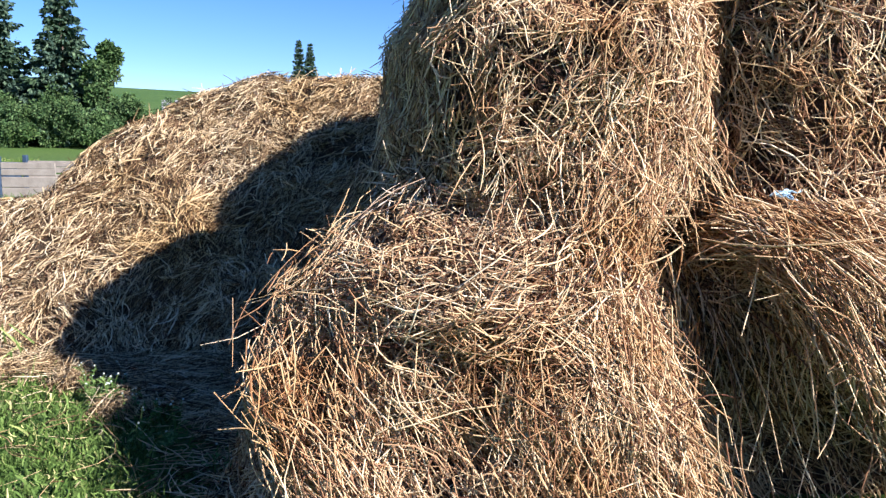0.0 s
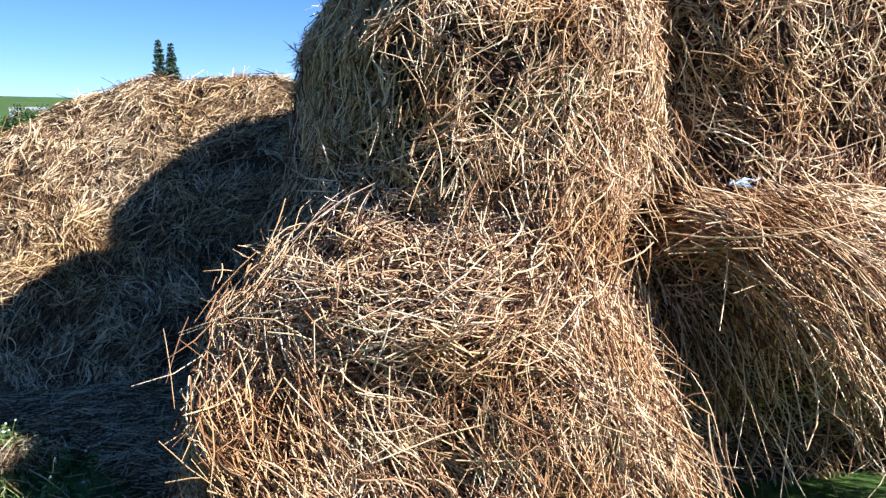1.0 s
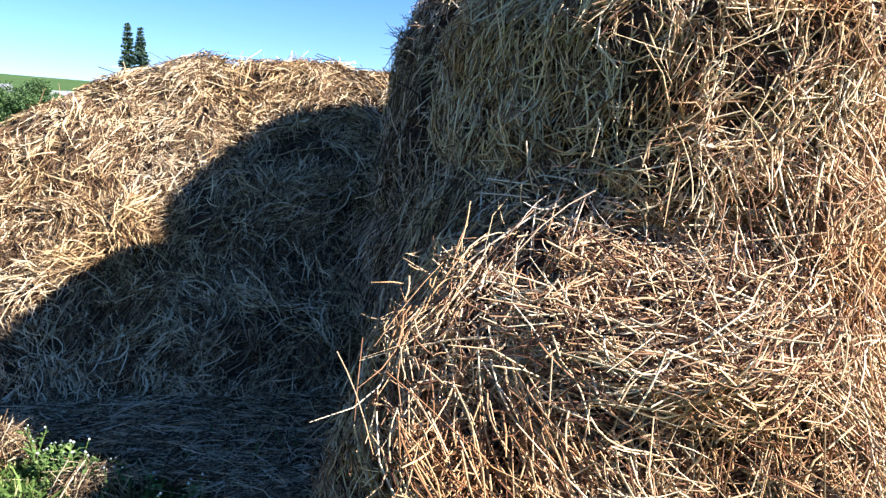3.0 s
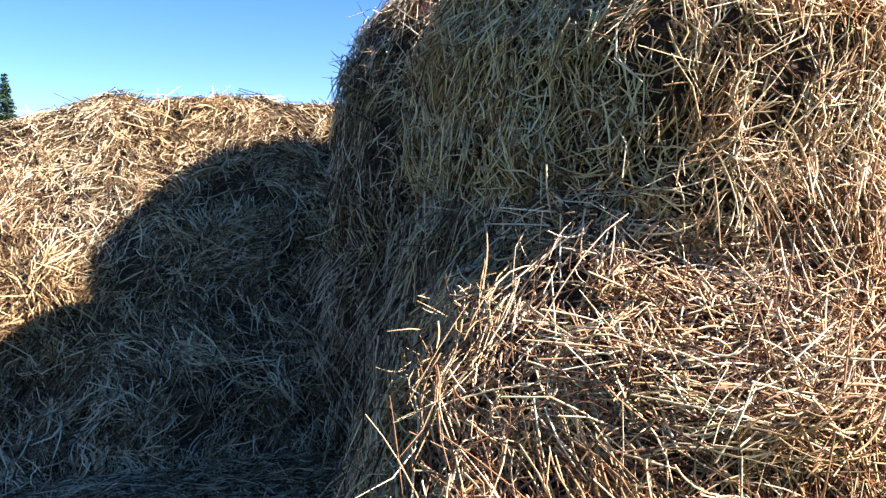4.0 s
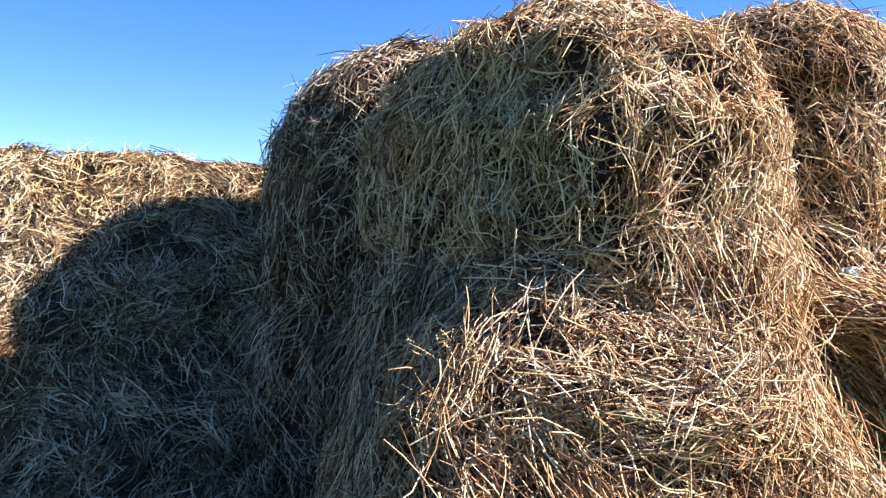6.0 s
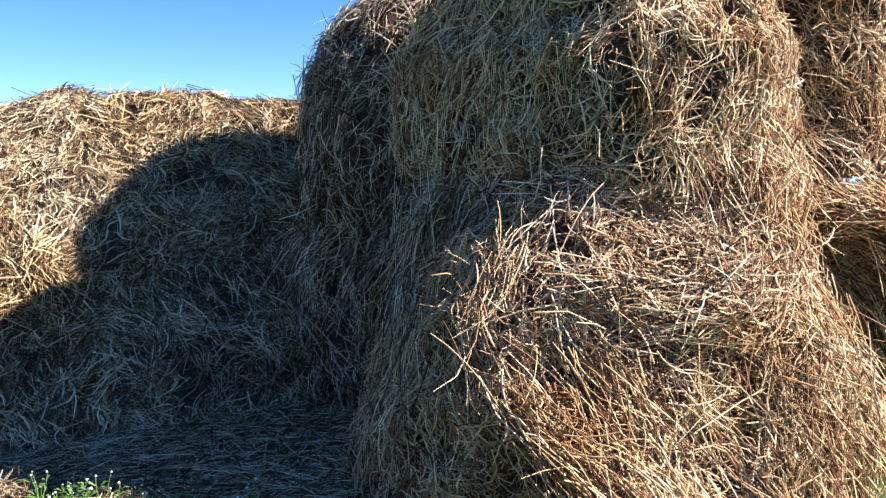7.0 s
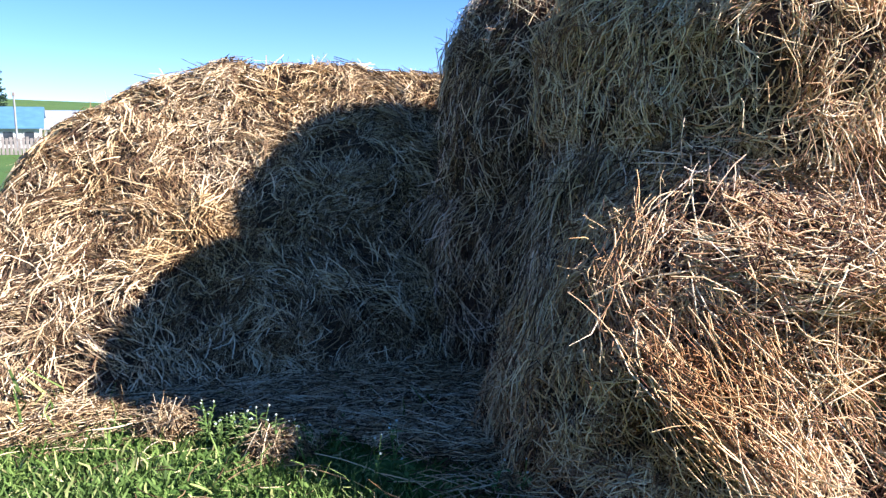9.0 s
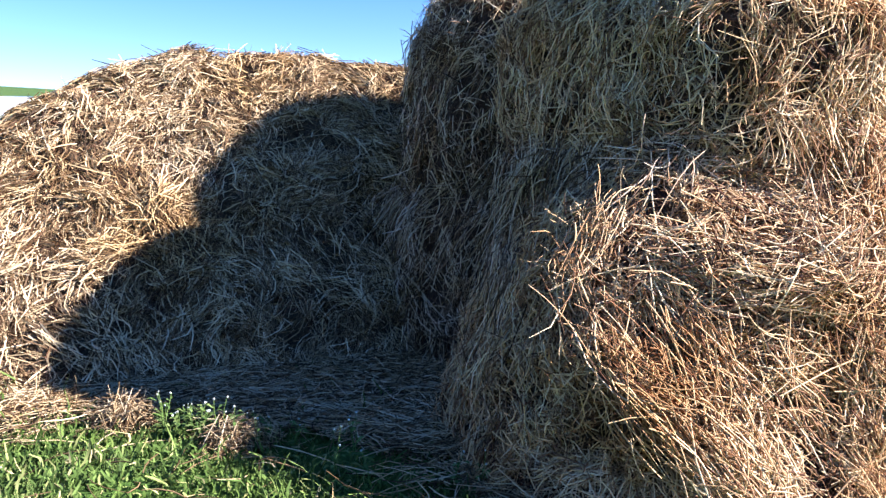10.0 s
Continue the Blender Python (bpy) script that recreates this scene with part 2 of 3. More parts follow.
def ground_material():
    m, tree, shader, node = material("meadow_grass", 0.9)
    where = node("ShaderNodeTexCoord").outputs["Object"]
    broad = node("ShaderNodeTexNoise", Vector=where, Scale=0.05, Detail=4.0)
    fine = node("ShaderNodeTexNoise", Vector=where, Scale=14.0, Detail=5.0)
    a = ramp(tree, fine.outputs["Fac"], [(0.3, (0.035, 0.062, 0.013)), (0.55, (0.075, 0.125, 0.026)), (0.8, (0.135, 0.175, 0.05))])
    b = ramp(tree, broad.outputs["Fac"], [(0.35, (0.7, 0.9, 0.6)), (0.65, (1.1, 1.1, 0.9))])
    tree.links.new(blend(tree, 1.0, a, b, "MULTIPLY"), shader.inputs["Base Color"])
    bump = node("ShaderNodeBump", Height=fine.outputs["Fac"], Strength=0.6, Distance=0.04)
    tree.links.new(bump.outputs[0], shader.inputs["Normal"])
    return m


def build_ground():
    r = np.concatenate([[0.0], np.geomspace(0.4, 3000, 90)])
    a = np.linspace(0, 2 * math.pi, 120, endpoint=False)
    r, a = np.meshgrid(r, a, indexing="ij")
    x, y = r * np.sin(a), r * np.cos(a)
    z = rise(x, y)
    ob = array_mesh("ground", np.stack([x, y, z], -1).reshape(-1, 3), grid_faces(r.shape[0], 120, True)[:, ::-1], ground_material(), True)
    tagged(ob, "green meadow rising to a field on the skyline", "ground", kind="structure")


build_ground()

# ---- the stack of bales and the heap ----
front = heap("hay_bale", (0.15, 3.37, 0), (0.765, 0.815, 1.235), hay_gap_core, 3, box=0.68, square=0.72, flare=0.26, splay=-0.08, lean=(0.06, 0.03), turn=-9, rough=0.045, knobs=0.05, dent=[((-0.38, -0.70, 0.70), 0.15, 0.10), ((0.10, -0.83, 0.82), 0.28, -0.06), ((0.80, -0.76, 0.42), 0.3, -0.06), ((-0.05, -0.85, 0.42), 0.2, 0.05), ((-0.71, -0.59, 0.58), 0.12, -0.06), ((-0.59, -0.81, 0.50), 0.12, -0.07), ((-0.45, -0.87, 0.40), 0.13, -0.07), ((-0.78, -0.31, 0.83), 0.12, -0.05), ((-0.80, -0.75, 0.18), 0.25, 0.13), ((-0.58, -0.95, 0.12), 0.2, 0.12)])
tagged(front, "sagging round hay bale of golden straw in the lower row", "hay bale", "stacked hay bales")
side = heap("hay_bale", (1.80, 3.42, 0), (1.02, 0.78, 1.13), hay_gap_core, 8, box=0.45, square=0.7, flare=-0.2, rough=0.06, knobs=0.035, dent=[((-0.8, -0.62, 0.4), 0.42, 0.32), ((-0.25, -0.76, 0.2), 0.45, 0.28), ((0.3, -0.76, 0.15), 0.45, 0.25)])
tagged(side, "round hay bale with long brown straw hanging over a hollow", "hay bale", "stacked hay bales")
upper = heap("hay_bale", (0.47, 3.668, 1.785), (0.645, 0.77, 0.59), hay_gap_core, 13, box=0.86, foot=0.3, square=0.66, flare=0.0, splay=0.37, lean=(0.09, 0.15), turn=-8.3, whole=True, rough=0.045, knobs=0.05, creases=0.045)
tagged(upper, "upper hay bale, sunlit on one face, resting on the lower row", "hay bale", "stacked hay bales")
upper_side = heap("hay_bale", (1.875, 3.68, 1.77), (0.78, 0.80, 0.69), hay_gap_core, 17, box=0.6, foot=0.25, square=0.5, whole=True, rough=0.06, knobs=0.035, creases=0.03, lean=(0.05, 0.05))
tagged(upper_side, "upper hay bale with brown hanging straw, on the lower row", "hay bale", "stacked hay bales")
back = heap("hay_bale", (0.62, 5.22, 1.675), (0.92, 0.78, 0.84), hay_gap_core, 23, box=0.86, foot=0.4, square=0.7, splay=-0.1, lean=(0.10, 0.05), whole=True, rough=0.05, knobs=0.035)
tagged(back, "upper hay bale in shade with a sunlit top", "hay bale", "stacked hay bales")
back_low = heap("hay_bale", (0.46, 4.98, 0), (0.88, 0.92, 1.13), hay_gap_core, 29, box=0.5, square=0.8, flare=0.05, rough=0.07, knobs=0.035)
tagged(back_low, "lower hay bale in shade with straw hanging down", "hay bale", "stacked hay bales")

# the long stack: an even slope up to a crest that sinks in steps towards one end
CREST_X = (-5.6, -4.2, -3.15, -3.0, -2.88, -2.7, -2.4, -1.9, -1.45, -1.25, -1.03, -0.6, 0.0, 3.4)
CREST_Z = (0.60, 0.70, 0.78, 0.93, 1.17, 1.36, 1.52, 1.75, 1.94, 1.90, 1.97, 1.85, 1.80, 1.75)


def stack_height(x, y):
    """Height of the long haystack at a place of the world."""
    soft = lambda a, b, k: -k * np.log(np.exp(-np.clip(a, -4, 4) / k) + np.exp(-np.clip(b, -4, 4) / k))
    z = soft(0.99 * (y - 4.90), np.interp(x, CREST_X, CREST_Z) + 0.05, 0.055)
    z = soft(z, 0.85 * (9.3 - y), 0.1)
    z = soft(z, 1.1 * (x + 5.5), 0.1)
    z = soft(z, 1.1 * (3.6 - x), 0.1)
    return z


def stack_normal(p):
    """Direction out of the haystack's even surface."""
    gx = (stack_height(p[:, 0] + 0.05, p[:, 1]) - stack_height(p[:, 0] - 0.05, p[:, 1])) / 0.1
    gy = (stack_height(p[:, 0], p[:, 1] + 0.05) - stack_height(p[:, 0], p[:, 1] - 0.05)) / 0.1
    return unit(np.stack([-gx, -gy, np.ones(len(p))], -1))


def build_stack():
    x, y = np.meshgrid(np.linspace(-5.6, 3.6, 230), np.linspace(4.75, 9.4, 120), indexing="ij")
    p = np.stack([x, y, np.maximum(stack_height(x, y), -0.05)], -1).reshape(-1, 3)
    amount = 0.06 * lumps(p, 1.5, 31) + 0.08 * lumps(p, 4.2, 36)
    inside = np.clip(p[:, 2] / 0.15, 0, 1)
    p = p + np.array((0, -0.65, 0.75)) * (amount * inside)[:, None]
    ob = array_mesh("haystack", p - np.array((-0.6, 6.96, 0)), grid_faces(230, 120, False), pile_gap_core, True)
    ob.location = (-0.6, 6.96, 0)
    tagged(ob, "long loose stack of pale hay heaped on the grass", "haystack")
    return ob


mound = build_stack()

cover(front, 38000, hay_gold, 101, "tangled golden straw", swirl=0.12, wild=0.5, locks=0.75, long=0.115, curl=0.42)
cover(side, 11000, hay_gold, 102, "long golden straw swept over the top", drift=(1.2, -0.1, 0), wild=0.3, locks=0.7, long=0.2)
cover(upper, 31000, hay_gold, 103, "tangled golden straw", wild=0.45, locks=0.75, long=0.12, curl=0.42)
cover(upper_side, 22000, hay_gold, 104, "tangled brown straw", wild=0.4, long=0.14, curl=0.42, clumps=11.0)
cover(back, 14000, hay_shaded, 105, "tangled straw in shade", wild=0.4)
cover(back_low, 11000, hay_shaded, 106, "tangled straw in shade", wild=0.35)
cover(mound, 150000, hay_pile, 107, "pale loose straw", hay_brown_gaps, long=0.16, thick=0.0028, stray=0.01, tilt=0.10, bow=1.2, curl=0.45, wild=0.3, locks=1.1, clumps=5.0, calm=stack_normal, sides=2, keep=lambda p, n: (p[:, 1] < 0.4) * (p[:, 0] < 1.6) * (p[:, 2] > -0.02))
thatch(front, "swept_straw", 1500, hay_brown_gaps, 401, "brown straw swept round a hollow", spread=0.3, wild=0.1, swirl=0.8, long=0.22, thick=0.0026, depth=0.06, keep=lambda p, n: np.exp(-((p - np.array((0.02, -0.78, 0.88))) ** 2).sum(1) / 0.07))
thatch(front, "swept_straw", 900, hay_gold, 403, "golden straw swept in arcs above a hollow", spread=0.25, wild=0.1, swirl=0.85, long=0.26, thick=0.0027, depth=0.08, keep=lambda p, n: np.exp(-((p - np.array((0.02, -0.80, 0.90))) ** 2).sum(1) / 0.09))
thatch(front, "draped_straw", 4200, hay_gold, 402, "pale straw draped down the side", spread=0.22, wild=0.06, locks=0.4, drift=(0.3, 0, 0), long=0.27, thick=0.0026, depth=0.09, keep=lambda p, n: np.exp(-((p - np.array((0.5, -0.78, 0.6))) ** 2).sum(1) / 0.14) * (n[:, 1] < 0.1))
sprigs(back, "stray_straw", (-0.27, 5.15, 1.90), (0.03, 0.16, 0.08), (-1, -0.1, 0.1), 130, hay_shaded, 411, "stray straw ends in shade", 0.07)
sprigs(front, "stray_straw", (-0.58, 3.17, 0.84), (0.03, 0.05, 0.04), (-0.8, -0.5, 0.1), 90, hay_gold, 412, "pale straw ends sticking out", 0.06, 0.0026)
sprigs(front, "stray_straw", (-0.38, 3.20, 1.03), (0.12, 0.10, 0.03), (-0.6, -0.6, 0.5), 60, hay_gold, 413, "pale straw ends sticking out", 0.09, 0.0028)
sprigs(front, "stray_straw", (-0.58, 2.92, 0.55), (0.03, 0.14, 0.2), (-0.7, -0.5, -0.5), 110, hay_gold, 414, "pale straw ends sticking out", 0.06, 0.0026)


def hanging(ob, name, start, end, count, mat, seed, label, long=0.4, thick=0.0024, jitter=0.06, out=(0, -1, 0), swing=0.35, fling=0.9):
    """Long stems hanging over an edge from start to end (in the bale's own space), as a part of the bale."""
    rng = np.random.default_rng(seed)
    u = rng.random(count)[:, None]
    a, b, o = np.array(start), np.array(end), unit(np.array(out, float))
    p = a * (1 - u) + b * u + rng.normal(0, jitter, (count, 3)) * (1, 1, 0.6)
    d = unit(np.array((0, 0, -1.0)) + o * rng.uniform(0.1 * fling, fling, count)[:, None] + rng.normal(0, swing, (count, 3)))
    n = unit(np.tile(o, (count, 1)) + rng.normal(0, 0.2, (count, 3)))
    n = unit(n - d * (n * d).sum(1)[:, None])
    length = np.clip(rng.lognormal(math.log(long), 0.4, count), 0.1, long * 2.2)
    made = stems(name, p + d * (length / 2)[:, None], d, n, length, thick * rng.uniform(0.6, 1.4, count), mat, rng, 0.55, 0.12, 0.3, 4, 3, 0.03)
    made.parent = ob
    tagged(made, label, kind="stuff")


def lock(ob, name, way, wide, count, mat, seed, label, long=0.26, thick=0.0026, spread=0.16):
    """A lock of stems that lie along a curve through a few places of the world, as a part of the bale."""
    rng = np.random.default_rng(seed)
    way = np.array(way)
    way = np.concatenate([2 * way[:1] - way[1:2], way, 2 * way[-1:] - way[-2:-1]])
    u = rng.random(count) * (len(way) - 3)
    i = np.minimum(u.astype(int), len(way) - 4)
    f = (u - i)[:, None]
    a, b, c, d = (way[i + k] for k in range(4))
    p = 0.5 * (2 * b + (c - a) * f + (2 * a - 5 * b + 4 * c - d) * f ** 2 + (3 * b - a - 3 * c + d) * f ** 3)
    t = unit(0.5 * ((c - a) + 2 * (2 * a - 5 * b + 4 * c - d) * f + 3 * (3 * b - a - 3 * c + d) * f ** 2))
    p = p - np.array(ob.location) + rng.normal(0, wide, (count, 3)) * (1, 0.6, 1)
    t = unit(t + rng.normal(0, spread, (count, 3)))
    n = np.tile(unit(np.array((-0.1, -0.9, 0.4))), (count, 1)) + rng.normal(0, 0.3, (count, 3))
    n = unit(n - t * (n * t).sum(1)[:, None])
    length = np.clip(rng.lognormal(math.log(long), 0.4, count), 0.08, long * 2.0)
    made = stems(name, p, t, n, length, thick * rng.uniform(0.6, 1.4, count), mat, rng, 0.5, 0.03, 0.25, 4, 3, 0.04)
    made.parent = ob
    tagged(made, label, kind="stuff")


lock(front, "draped_straw", [(-0.30, 3.12, 1.04), (-0.50, 2.97, 0.77), (-0.53, 2.65, 0.53), (-0.36, 2.47, 0.32), (-0.18, 2.42, 0.10)], 0.075, 800, hay_gold, 421, "golden lock of straw along the bale's edge", 0.24, spread=0.32)
lock(front, "swept_straw", [(-0.24, 2.78, 0.86), (-0.05, 2.56, 0.82), (0.20, 2.46, 0.86), (0.42, 2.54, 0.98)], 0.06, 380, hay_gold, 422, "straw swept in arcs above a hollow", 0.15, spread=0.45)
lock(front, "swept_straw", [(-0.30, 2.86, 0.96), (-0.02, 2.66, 0.95), (0.24, 2.58, 0.98), (0.44, 2.66, 1.06)], 0.06, 380, hay_gold, 423, "straw swept in arcs above a hollow", 0.15, spread=0.45)
lock(front, "fanned_straw", [(-0.30, 2.73, 0.76), (-0.14, 2.57, 0.60), (0.04, 2.49, 0.42)], 0.07, 320, hay_gold, 429, "pale straw fanning out from a hollow", 0.22, spread=0.36)
lock(front, "fanned_straw", [(-0.33, 2.74, 0.74), (-0.27, 2.57, 0.50), (-0.16, 2.48, 0.26)], 0.07, 320, hay_gold, 430, "pale straw fanning out from a hollow", 0.22, spread=0.36)
lock(front, "draped_straw", [(0.46, 2.80, 1.12), (0.54, 2.62, 0.86), (0.65, 2.50, 0.58), (0.82, 2.40, 0.25)], 0.08, 1200, hay_gold, 424, "pale straw draped down to the ground", 0.24, spread=0.3)
lock(upper, "draped_straw", [(0.62, 2.90, 1.58), (0.66, 2.82, 1.36), (0.61, 2.74, 1.14), (0.55, 2.66, 0.94)], 0.075, 1200, hay_gold, 425, "pale straw draped over to the bale below", 0.19, spread=0.5)
lock(upper, "tangled_straw", [(0.12, 3.00, 1.27), (0.30, 2.92, 1.23), (0.50, 2.88, 1.21), (0.75, 2.90, 1.23)], 0.045, 1200, hay_gold, 427, "tangled brown straw between two bales", 0.17, spread=0.5)
lock(upper, "tangled_straw", [(-0.02, 3.10, 1.28), (-0.14, 3.40, 1.20), (-0.28, 3.80, 1.10)], 0.07, 1100, hay_shaded, 428, "tangled straw in shade between two bales", 0.22, spread=0.6)


def curtain(ob, name, count, mat, seed, label, reach=(0.0, 1.0), jitter=0.035, long=0.3):
    """A mane of long stems swept over the rim of a bale and down in front of a hollow, as a part of the bale."""
    rng = np.random.default_rng(seed)
    s, u = 0.12 + 0.88 * rng.random(count) ** 0.8, reach[0] + (reach[1] - reach[0]) * rng.random(count)
    root = np.array((1.05, 2.88, 1.10)) + np.stack([0.32 * s + rng.normal(0, 0.05, count), -0.1 * s + rng.normal(0, 0.08, count), rng.normal(0, 0.02, count) + 0.03 * s], -1)
    turn = radians(73) * (1 - s) + radians(10) * s + 0.1 * np.sin(s * 37)
    out = np.stack([np.cos(turn), -np.sin(turn), 0 * s], -1)
    far, fall = 0.38 + 0.8 * s, 0.45 + 0.6 * s - 0.65 * s * s + 0.1 * np.sin(s * 23)

    def sheet(s, u):
        return root + out * (far * u ** 0.85)[:, None] - np.array((0, 0, 1.0)) * (fall * u ** 2.0)[:, None]

    p = sheet(s, u) - np.array(ob.location) + rng.normal(0, jitter, (count, 3))
    d = unit(sheet(s, u + 0.02) - sheet(s, np.maximum(u - 0.02, 0.0)))
    d = unit(d + rng.normal(0, 0.32, (count, 3)))
    n = np.tile(unit(np.array((0.4, -0.6, 0.6))), (count, 1))
    n = unit(n - d * (n * d).sum(1)[:, None])
    length = np.clip(rng.lognormal(math.log(long), 0.4, count), 0.08, long * 2.0)
    made = stems(name, p, d, n, length, 0.0025 * rng.uniform(0.6, 1.4, count), mat, rng, 0.5, 0.04, 0.4, 4, 3, 0.05)
    made.parent = ob
    tagged(made, label, kind="stuff")


hanging(upper, "hanging_straw", (-0.45, -0.62, -0.50), (-0.80, 0.25, -0.50), 900, hay_shaded, 207, "straw hanging in shade over the bale below", 0.28, out=(-0.9, -0.3, 0), swing=0.3, jitter=0.06, fling=0.5)
hanging(front, "hanging_straw", (-0.70, -0.2, 0.72), (-0.60, 0.4, 0.85), 700, hay_shaded, 208, "straw hanging down the shaded side", 0.26, out=(-0.9, 0.1, 0), swing=0.22, jitter=0.07, fling=0.3)
curtain(side, "draped_straw", 6200, hay_gold, 201, "long golden straw swept over a hollow", reach=(0.0, 0.8))
curtain(side, "draped_straw", 420, hay_gold, 209, "thin ends of the golden sweep", reach=(0.7, 1.1), jitter=0.06)
curtain(side, "draped_straw", 300, hay_brown_gaps, 202, "brown straw under the golden sweep", jitter=0.06)
hanging(side, "hanging_straw", (-1.05, -0.3, 1.0), (-0.5, -0.5, 0.95), 260, hay_shaded, 204, "thin straw hanging in the hollow", 0.5, out=(0.1, -1, 0), swing=0.22)
# added out of view, only to keep the sun off the hollow's foot
hanging(side, "hanging_straw", (0.1, -0.95, 1.08), (0.9, -1.0, 1.05), 450, hay_gold, 206, "unseen long straw, added to shade the hollow", 0.7, out=(0.2, -1, 0), swing=0.2)
hanging(upper, "hanging_straw", (-0.3, -0.74, -0.32), (0.5, -0.76, -0.34), 350, hay_gold, 205, "straw bridging to the bale below", 0.18, out=(0.1, -1, 0.1), swing=0.5)
hanging(back_low, "hanging_straw", (-0.55, -0.85, 0.98), (-0.80, 0.6, 0.98), 900, hay_shaded, 203, "straw hanging in shade", 0.26, out=(-0.6, -0.1, 0), swing=0.3)


# ---- single stalks and the scrap of twine ----
def stalk(name, points, radius, mat, parent, label):
    """One dry stalk through a few points of the world, a little thinner at its tip."""
    bm = bmesh.new()
    rings = []
    for i, p in enumerate(points):
        a, b = Vector(points[max(i - 1, 0)]), Vector(points[min(i + 1, len(points) - 1)])
        turn = (b - a).to_track_quat("Z", "Y").to_matrix()
        r = radius * (1 - 0.35 * i / (len(points) - 1))
        rings.append([bm.verts.new(Vector(p) - parent.location + turn @ Vector((r * math.cos(k * 1.2566), r * math.sin(k * 1.2566), 0))) for k in range(5)])
    for r0, r1 in zip(rings, rings[1:]):
        for k in range(5):
            bm.faces.new((r0[k], r0[(k + 1) % 5], r1[(k + 1) % 5], r1[k]))
    bm.faces.new(rings[0][::-1]), bm.faces.new(rings[-1])
    return part(name, bm, mat, parent, label, True)


def plain_material(name, a, b, scale, roughness=0.7, strength=0.2, metal=0.0):
    """A weathered plain surface with stains at two scales."""
    m, tree, shader, node = material(name, roughness)
    where = node("ShaderNodeTexCoord").outputs["Object"]
    one = node("ShaderNodeTexNoise", Vector=where, Scale=scale, Detail=5.0)
    two = node("ShaderNodeTexNoise", Vector=where, Scale=scale * 9, Detail=3.0)
    c = blend(tree, 0.4, ramp(tree, one.outputs["Fac"], [(0.3, a), (0.7, b)]), ramp(tree, two.outputs["Fac"], [(0.3, a), (0.7, b)]))
    tree.links.new(c, shader.inputs["Base Color"])
    bump = node("ShaderNodeBump", Height=two.outputs["Fac"], Strength=strength, Distance=0.01)
    tree.links.new(bump.outputs[0], shader.inputs["Normal"])
    shader.inputs["Metallic"].default_value = metal
    return m


pale_stalk = plain_material("pale_stalk", (0.55, 0.45, 0.28), (0.86, 0.76, 0.55), 12, 0.5)
stalk("stalk", [(0.44, 2.69, 0.935), (0.56, 2.64, 0.952), (0.69, 2.63, 0.965)], 0.006, pale_stalk, front, "pale flat stalk")
stalk("stalk", [(0.082, 2.49, 0.215), (0.226, 2.49, 0.41), (0.365, 2.48, 0.607)], 0.006, pale_stalk, front, "long pale stalk")
stalk("stalk", [(0.083, 3.38, 2.07), (0.125, 3.28, 1.93), (0.183, 2.99, 1.73)], 0.0045, pale_stalk, upper, "long pale stalk")
stalk("stalk", [(0.031, 3.08, 1.53), (0.041, 3.05, 1.45), (0.061, 2.98, 1.36)], 0.004, pale_stalk, upper, "bent pale stalk")


def twine_scrap():
    m = plain_material("blue_twine", (0.30, 0.52, 0.70), (0.62, 0.78, 0.86), 40, 0.5)
    ob = new("twine_scrap")
    ob.location = (1.218, 2.815, 1.272)
    rng = random.Random(4)
    for k in range(7):
        pts, p = [], Vector((rng.uniform(-0.04, 0.0), rng.uniform(-0.02, 0.02), rng.uniform(-0.005, 0.012)))
        for i in range(5):
            pts.append(ob.location + p)
            p = p + Vector((rng.uniform(0.005, 0.028), rng.uniform(-0.012, 0.012), rng.uniform(-0.012, 0.014)))
        stalk("strand", pts, 0.0048, m, ob, "")
    tagged(ob, "frayed scrap of pale blue baling twine on the hay", "twine")


twine_scrap()


# ---- grass, loose straw and weeds round the heap ----
def leaf_material(name, stops, patch=(0.8, 0.85, 0.6), scale=1.5):
    return straw_material(name, stops, patch, scale)


blade_green = leaf_material("grass_blades", [(0.0, (0.04, 0.068, 0.016)), (0.45, (0.095, 0.155, 0.034)), (0.84, (0.165, 0.235, 0.06)), (0.95, (0.34, 0.34, 0.13)), (1.0, (0.60, 0.49, 0.26))])
CORES = [(0.18, 3.37, 0.98), (1.8, 3.4, 0.8), (0.46, 4.98, 0.95)]


def open_ground(count, rng, x0, x1, y0, y1):
    """Points of the ground clear of the bales and of the haystack."""
    x, y = rng.uniform(x0, x1, count), rng.uniform(y0, y1, count)
    ok = np.ones(count, bool)
    for cx, cy, r in CORES:
        ok &= np.hypot(x - cx, y - cy) > r
    ok &= stack_height(x, y) < 0.05
    return np.stack([x[ok], y[ok], rise(x[ok], y[ok])], -1)


def strewn(p):
    """1 in the shaded corner between the bales and the haystack, where straw hides the ground; 0 on the open grass."""
    return np.clip((p[:, 0] + p[:, 1] - 2.42 + 0.25 * lumps(p, 2.5, 8)) / 0.25, 0, 1)


